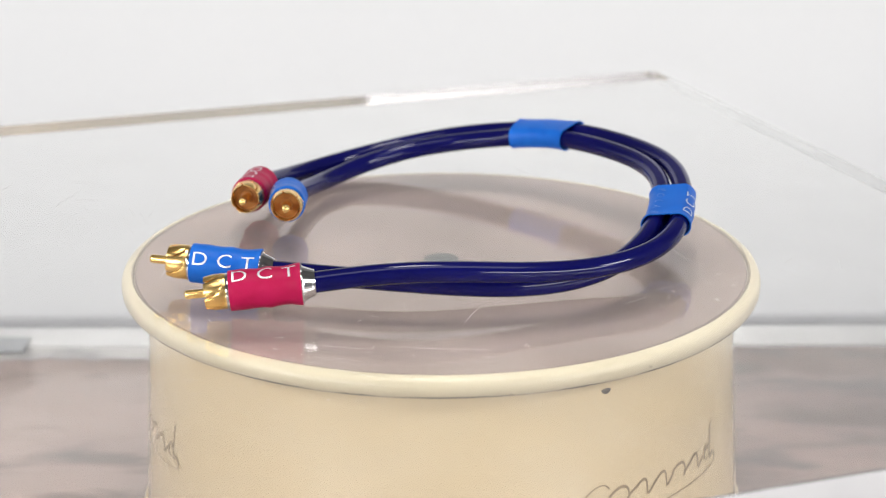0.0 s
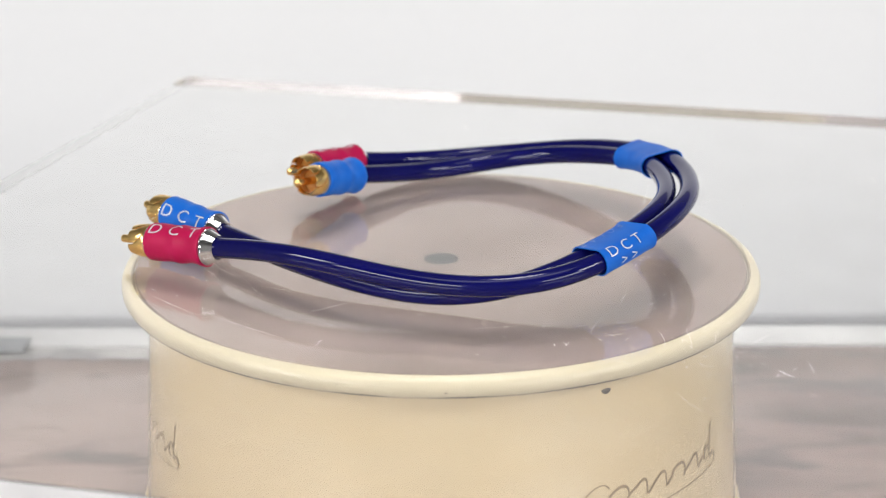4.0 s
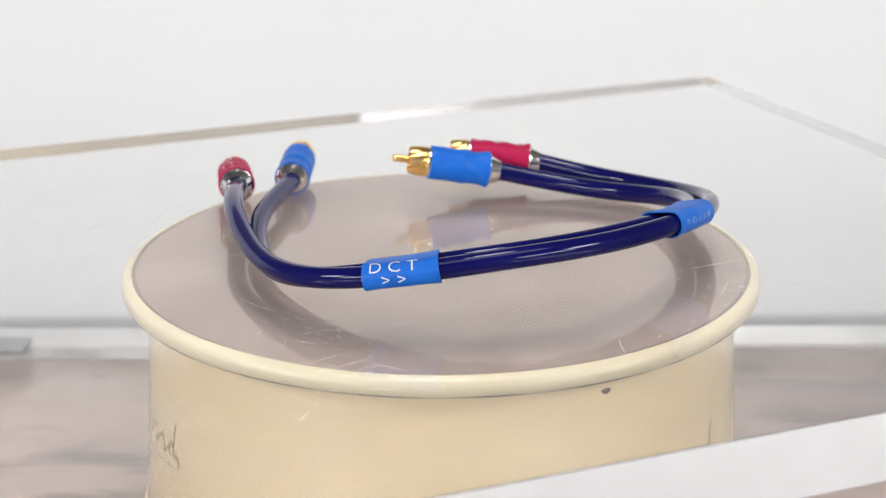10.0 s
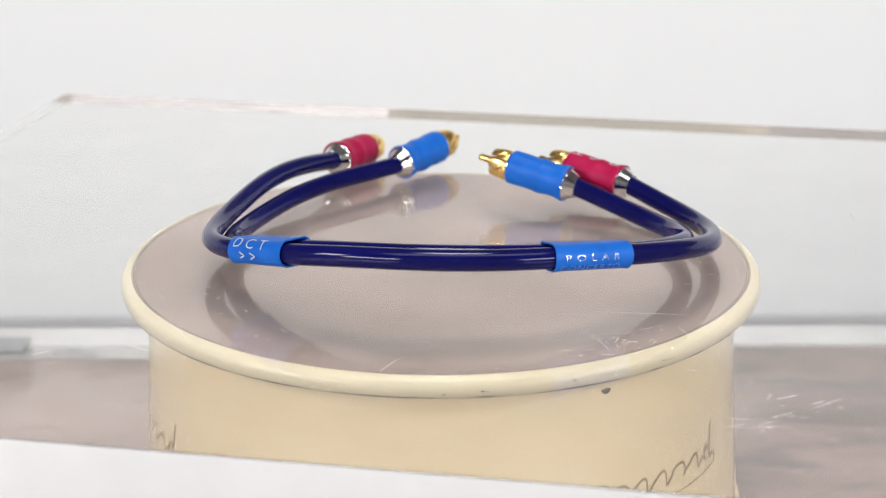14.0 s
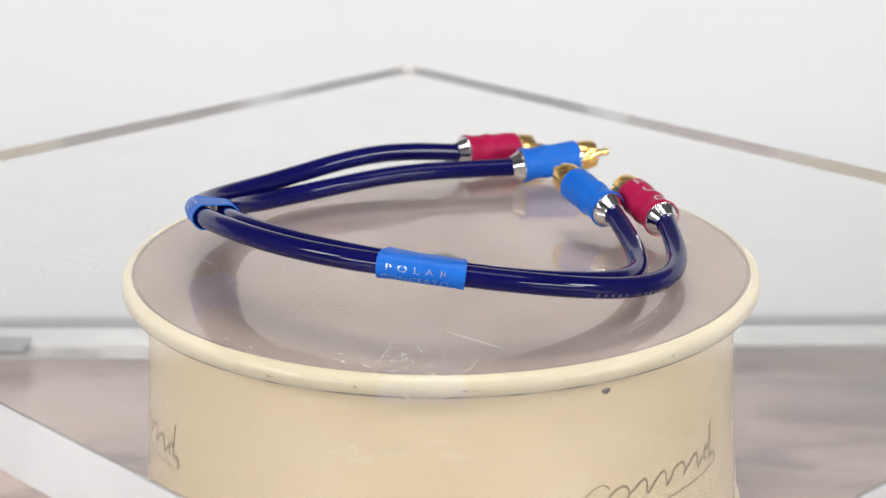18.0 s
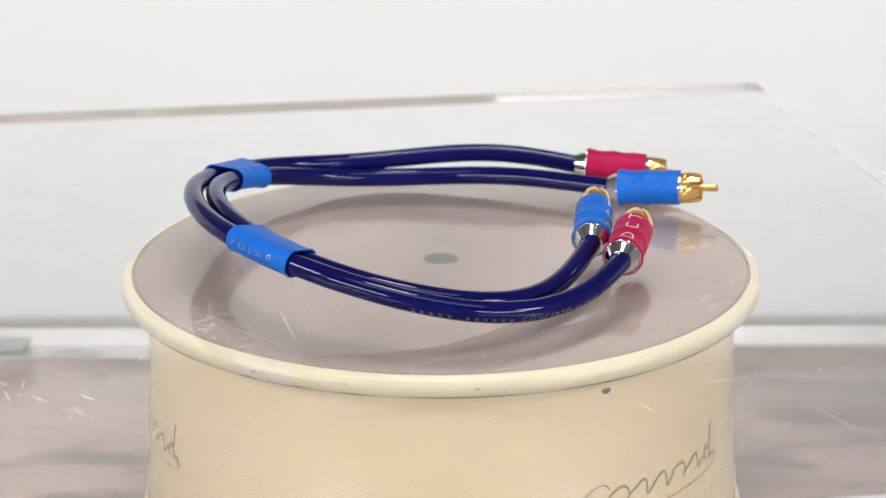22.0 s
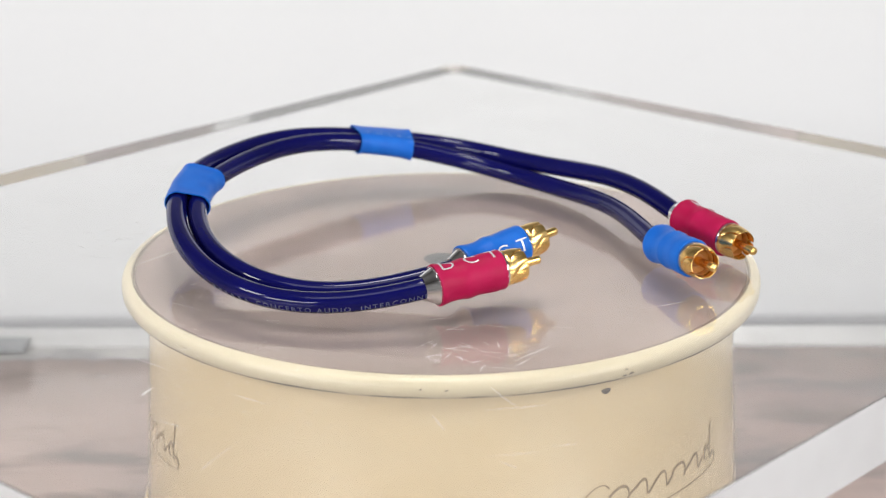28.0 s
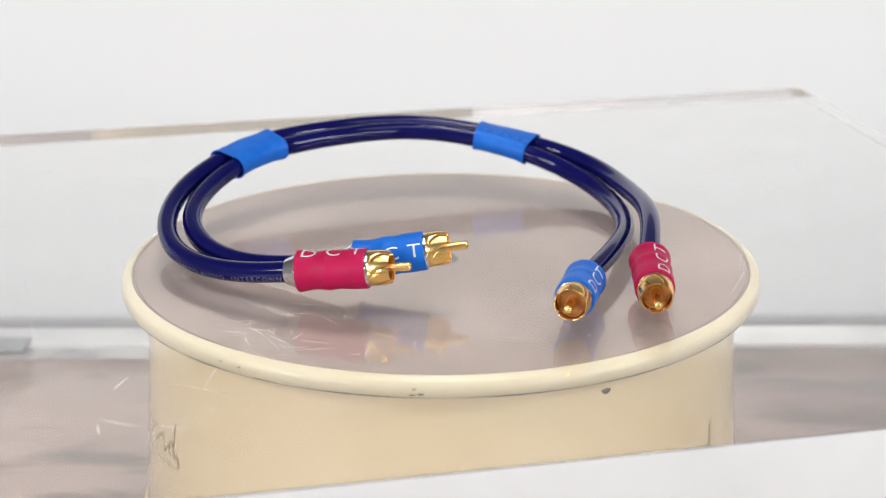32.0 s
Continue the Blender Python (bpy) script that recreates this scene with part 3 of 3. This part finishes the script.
def plug(parent, foot, tip, sleeve_mat, colour, face, toward_pin):
    """A phono plug from the cable's end foot to the pin's tip. face: where its letters look; toward_pin: whether they read towards the pin."""
    x = (tip - foot).normalized()
    y = (face - x * face.dot(x)).normalized()
    m = Matrix.Identity(4)
    m.col[0][:3], m.col[1][:3], m.col[2][:3], m.col[3][:3] = x, y, x.cross(y), foot
    mm = 0.001
    core = part("plug", lathe([(r * mm, h * mm) for r, h in ((0, 2), (5.0, 2), (6.0, 5), (6.0, 27.0), (5.6, 27.3), (0, 27.3))], 48, "x"), CHROME, parent, "phono plug with a %s sleeve" % colour)
    core.matrix_local = m
    bm = lathe([(r * mm, h * mm) for r, h in ((3.45, -0.3), (4.15, -0.35), (4.35, 0.0), (5.6, 3.0), (6.1, 3.7), (6.3, 6.0))], 64, "x")
    part("ferrule", bm, CHROME, core, "polished chrome cone")
    bm = lathe([(r * mm, h * mm) for r, h in ((6.1, 3.6), (6.42, 3.65), (6.5, 3.8), (6.5, 4.3), (6.1, 4.4))], 72, "x")
    for n, v in enumerate(bm.verts):
        if n % 2 and v.co.yz.length > 0.0063:
            v.co.yz *= 0.98
    part("knurled_ring", bm, CHROME, core, "fine-toothed chrome ring", False)
    # the shrunk sleeve, waisted and creased
    rng = random.Random(len(bpy.data.objects))
    profile = [(6.0, 4.3), (6.95, 4.1), (7.05, 4.6), (6.8, 6.0), (6.4, 8.0), (6.25, 10.5), (6.45, 12.5), (6.75, 14.0), (6.8, 15.0), (6.5, 16.5), (6.4, 18.5), (6.55, 21), (6.7, 23.5), (6.6, 25.5), (6.65, 27.2), (6.5, 27.6), (6.0, 27.6)]
    bm = lathe([(r * mm, h * mm) for r, h in profile], 56, "x")
    seed = Vector((rng.uniform(0, 9), rng.uniform(0, 9), 0))
    for v in bm.verts:
        if v.co.yz.length > 0.0062:
            v.co.yz *= 1 + 0.022 * noise.noise(v.co * 160 + seed)
    sleeve = part("sleeve", bm, sleeve_mat, core, "%s heat-shrink sleeve" % colour)
    letters = text_shape("D C T", 0.0047, 1.06, -0.00002, 1.15)
    way = 1 if toward_pin else -1

    def place(u, v):
        h = 16.2 * mm + u * way
        ang = -v * way / 0.0068
        i = max(k for k in range(len(profile) - 1) if profile[k][1] * mm <= h) if h > 4.3 * mm else 0
        (r0, h0), (r1, h1) = profile[i], profile[i + 1]
        rad = (r0 + (r1 - r0) * (h / mm - h0) / (h1 - h0 + 1e-9)) * mm
        p = Vector((h, rad * math.cos(ang), rad * math.sin(ang)))
        p.yz *= 1 + 0.022 * noise.noise(p * 160 + seed)
        p.yz *= 1 + 0.00010 / rad
        return p

    part("lettering", sheet_of_letters(letters, place), SILVER_INK, core, "silver letters")
    # the split crown of the outer contact: a pale lip, then six petals parted by hooked slits
    part("lip", lathe([(r * mm, h * mm) for r, h in ((4.6, 27.2), (5.90, 27.3), (5.96, 28.0), (5.8, 28.5), (4.6, 28.5))], 64, "x"), CHROME, core, "pale plated lip")
    part("collar", lathe([(r * mm, h * mm) for r, h in ((4.6, 28.4), (5.75, 28.4), (5.87, 28.8), (5.87, 29.5), (5.5, 29.6), (4.9, 29.6), (4.6, 29.4))], 48, "x"), GOLD, core, "gold-plated collar")
    for k in range(6):
        bm = bmesh.new()
        rows = []
        for i in range(10):
            f = i / 9
            h = 29.55 + 6.05 * f
            rad = 5.87 + 0.06 * math.sin(f * math.pi) - 0.62 * f ** 2.2
            lean = 0.62 * (1 - f) ** 2.4
            slit = 0.020 + 0.055 * f * f
            ring = []
            for j in range(8):
                a = 2 * math.pi * k / 6 + lean + slit + (2 * math.pi / 6 - 2 * slit) * j / 7
                out = rad - 0.22 * (abs(j - 3.5) / 3.5) ** 8
                ring.append([bm.verts.new((h * mm, r * mm * math.cos(a), r * mm * math.sin(a))) for r in (out, rad - 0.35 - 0.5 * (1 - f ** 4))])
            rows.append(ring)
        for a, b in zip(rows, rows[1:]):
            for j in range(7):
                for s in (0, 1):
                    bm.faces.new((a[j][s], a[j + 1][s], b[j + 1][s], b[j][s]))
            for j in (0, 7):
                bm.faces.new((a[j][0], b[j][0], b[j][1], a[j][1]))
        for ring in (rows[0], rows[-1]):
            for j in range(7):
                bm.faces.new((ring[j][0], ring[j + 1][0], ring[j + 1][1], ring[j][1]))
        part("contact_petal", bm, GOLD, core)
    part("inner_ring", lathe([(r * mm, h * mm) for r, h in ((5.05, 29.5), (5.0, 31.5), (4.6, 33.0), (4.5, 33.0), (4.5, 29.5))], 32, "x", True), RESIN, core, "amber inner ring")
    part("insulator", lathe([(r * mm, h * mm) for r, h in ((0, 30.6), (2.2, 30.6), (2.4, 30.2), (4.5, 30.2), (4.58, 30.0), (4.58, 29.3))], 32, "x"), RESIN, core, "amber insulator")
    part("pin", lathe([(r * mm, h * mm) for r, h in ((0, 30.0), (1.45, 30.0), (1.45, 41.2), (1.3, 41.75), (0.9, 42.1), (0, 42.2))], 28, "x"), GOLD, core, "gold-plated centre pin")
    return core


def cable_pair():
    thing = new("interconnect_cable", None)
    tagged(thing, "pair of glossy navy audio cables with red and blue plugs", "audio cable")
    lines = []
    for name, ctrl, pins, mat, colour in (("red", RED_LINE, ((-83.5, -78.7, 7.3), (-72.5, 1.5, 14.6)), PINK, "crimson"), ("blue", BLUE_LINE, ((-98.5, -50.3, 10.5), (-55.1, -15.4, 17.1)), BLUE, "blue")):
        line = [p * 0.001 for p in spline([Vector(c) for c in ctrl], 420)]
        pins = [Vector(p) * 0.001 for p in pins]
        first = next(i for i, p in enumerate(line) if (p - pins[0]).length >= PLUG)
        last = next(i for i in range(len(line) - 1, 0, -1) if (line[i] - pins[1]).length >= PLUG)
        inner = line[first:last + 1]
        for p in inner:
            p.z = max(p.z, WIRE + 0.0001)
        # the cable runs on a little way into each plug
        starts = [inner[0] + (pins[0] - inner[0]).normalized() * 0.006, *inner, inner[-1] + (pins[1] - inner[-1]).normalized() * 0.006]
        part("cable", tube(starts, WIRE, 24), CABLE, thing, "glossy navy round cable")
        lines.append((line, first, last))
        faces = {"red": (Vector((0, -0.5, 0.87)), Vector((-0.18, 0.10, 0.97))), "blue": (Vector((0, -0.86, 0.52)), Vector((-0.86, 0.46, 0.22)))}[name]
        plug(thing, inner[0], pins[0], mat, colour, faces[0], False)
        plug(thing, inner[-1], pins[1], mat, colour, faces[1], True)

    red, blue = lines[0][0], lines[1][0]

    def pair(s):
        """Centres of both cables at the share s of the red one, and the way along it."""
        i = s * (len(red) - 1)
        k = min(int(i), len(red) - 2)
        a = red[k].lerp(red[k + 1], i - k)
        way = (red[min(k + 4, len(red) - 1)] - red[max(k - 3, 0)]).normalized()
        near = [j for j in range(len(blue)) if abs(j / len(blue) - s) < 0.12]
        j = min(near, key=lambda q: abs((blue[q] - a).dot(way)))
        b = blue[j]
        return a, b - way * (b - a).dot(way), way

    def band(s0, s1):
        bm = bmesh.new()
        rows = []
        for n in range(15):
            s = s0 + (s1 - s0) * n / 14
            a, b, way = pair(s)
            across = (b - a).normalized()
            up = across.cross(way)
            ends = abs(n / 14 - 0.5) * 2
            rows.append([[], []])
            for side, rad in ((0, WIRE + 0.00075 + 0.00035 * ends ** 6), (1, WIRE + 0.00025 + 0.00035 * ends ** 6)):
                for k in range(36):
                    t = 2 * math.pi * k / 36
                    centre = a if math.cos(t) < 0 else b
                    if abs(math.cos(t)) < 1e-6:
                        centre = (a + b) / 2
                    p = centre + (across * math.cos(t) + up * math.sin(t)) * rad
                    p += (p - (a + b) / 2).normalized() * 0.00022 * noise.noise(p * 210)
                    rows[-1][side].append(bm.verts.new(p))
        for r0, r1 in zip(rows, rows[1:]):
            for side in (0, 1):
                for k in range(36):
                    bm.faces.new((r0[side][k], r0[side][(k + 1) % 36], r1[side][(k + 1) % 36], r1[side][k]))
        for r in (rows[0], rows[-1]):
            for k in range(36):
                bm.faces.new((r[0][k], r[0][(k + 1) % 36], r[1][(k + 1) % 36], r[1][k]))
        return part("band", bm, BLUE, thing, "bright blue heat-shrink band")

    def on_band(s_mid, turn0, inner=False):
        """Places letters on a band's outer, red-cable side or on its inner one: u along the band, v up it; turn0 raises them round the cable."""
        total = sum((p - q).length for p, q in zip(red, red[1:]))

        def place(u, v):
            a, b, way = pair(s_mid + (-u if inner else u) / total)
            a, b = (b, a) if inner else (a, b)
            out = (a - b).normalized()
            up = way.cross(out)
            if up.z < 0:
                up.negate()
            ang = turn0 + v / (WIRE + 0.0008)
            return a + (out * math.cos(ang) + up * math.sin(ang)) * (WIRE + 0.00115)
        return place

    first, second = band(0.340, 0.398), band(0.618, 0.686)
    part("lettering", sheet_of_letters(text_shape("D C T", 0.0037, 0.98, -0.00003, 1.15), on_band(0.364, 0.72)), SILVER_INK, first, "silver letters")
    part("lettering", sheet_of_letters(text_shape("> >", 0.0034, 1.15, 0.0), on_band(0.364, -0.25)), SILVER_INK, first)
    part("lettering", sheet_of_letters(text_shape("POLAR", 0.0026, 2.2, -0.00006), on_band(0.366, 1.62, True)), PALE_INK, first, "faint worn letters")
    part("lettering", sheet_of_letters(text_shape("POLAR", 0.0020, 1.75, -0.00005, 1.5), on_band(0.649, 0.0)), FOIL_INK, second, "silver letters")
    part("lettering", sheet_of_letters(text_shape("CONCERTO", 0.0020, 1.1, -0.00004, 1.3), on_band(0.648, -0.76)), PALE_INK, second, "faint worn letters")

    # print along the red cable's flank towards the second pair of plugs
    total = sum((p - q).length for p, q in zip(red, red[1:]))

    def on_cable(s_mid, low):
        def place(u, v):
            i = min(max((s_mid + u / total) * (len(red) - 1), 0), len(red) - 2)
            k = int(i)
            c = red[k].lerp(red[k + 1], i - k)
            c = Vector((c.x, c.y, max(c.z, WIRE + 0.0001)))
            way = (red[min(k + 3, len(red) - 1)] - red[max(k - 3, 0)]).normalized()
            out = Vector((way.y, -way.x, 0)).normalized()
            if out.dot(c) < 0:
                out.negate()
            up = Vector((0, 0, 1))
            ang = low + v / WIRE
            return c + (out * math.cos(ang) + up * math.sin(ang)) * (WIRE + 0.00006)
        return place

    cable = next(o for o in thing.children if o.name.startswith("cable"))
    part("lettering", sheet_of_letters(text_shape("CONCERTO AUDIO  INTERCONNECT", 0.0019, 1.3), on_cable(0.939, -0.50)), GREY_INK, cable, "small grey print")
    bars = bmesh.new()
    for k in range(12):
        if k == 5:
            continue
        u = -0.0345 + 0.0027 * k
        rows = [[bars.verts.new((u + du, -0.0007 + 0.00023 * n, 0)) for du in (-0.0005, 0.0005)] for n in range(7)]
        for a, b in zip(rows, rows[1:]):
            bars.faces.new((a[0], a[1], b[1], b[0]))
    part("lettering", sheet_of_letters(bars, on_cable(0.872, -0.52)), DIM_INK, cable, "small worn grey print")
    return thing


room()
table()
platter = turntable()[1]
sheet = clear_sheet()
cables = cable_pair()
cables.location.z = DECK


def motions():
    times = [0.5 * k for k in range(65)]
    walk(platter, [(t, pose(0, 0, 0, 0, 0, TURN * t)) for t in times])
    walk(sheet, [(t, pose(0, 0, DECK, 0, 0, TURN * t)) for t in times])
    walk(cables, [(t, pose(0, 0, DECK, 0, 0, TURN * t)) for t in times])


motions()
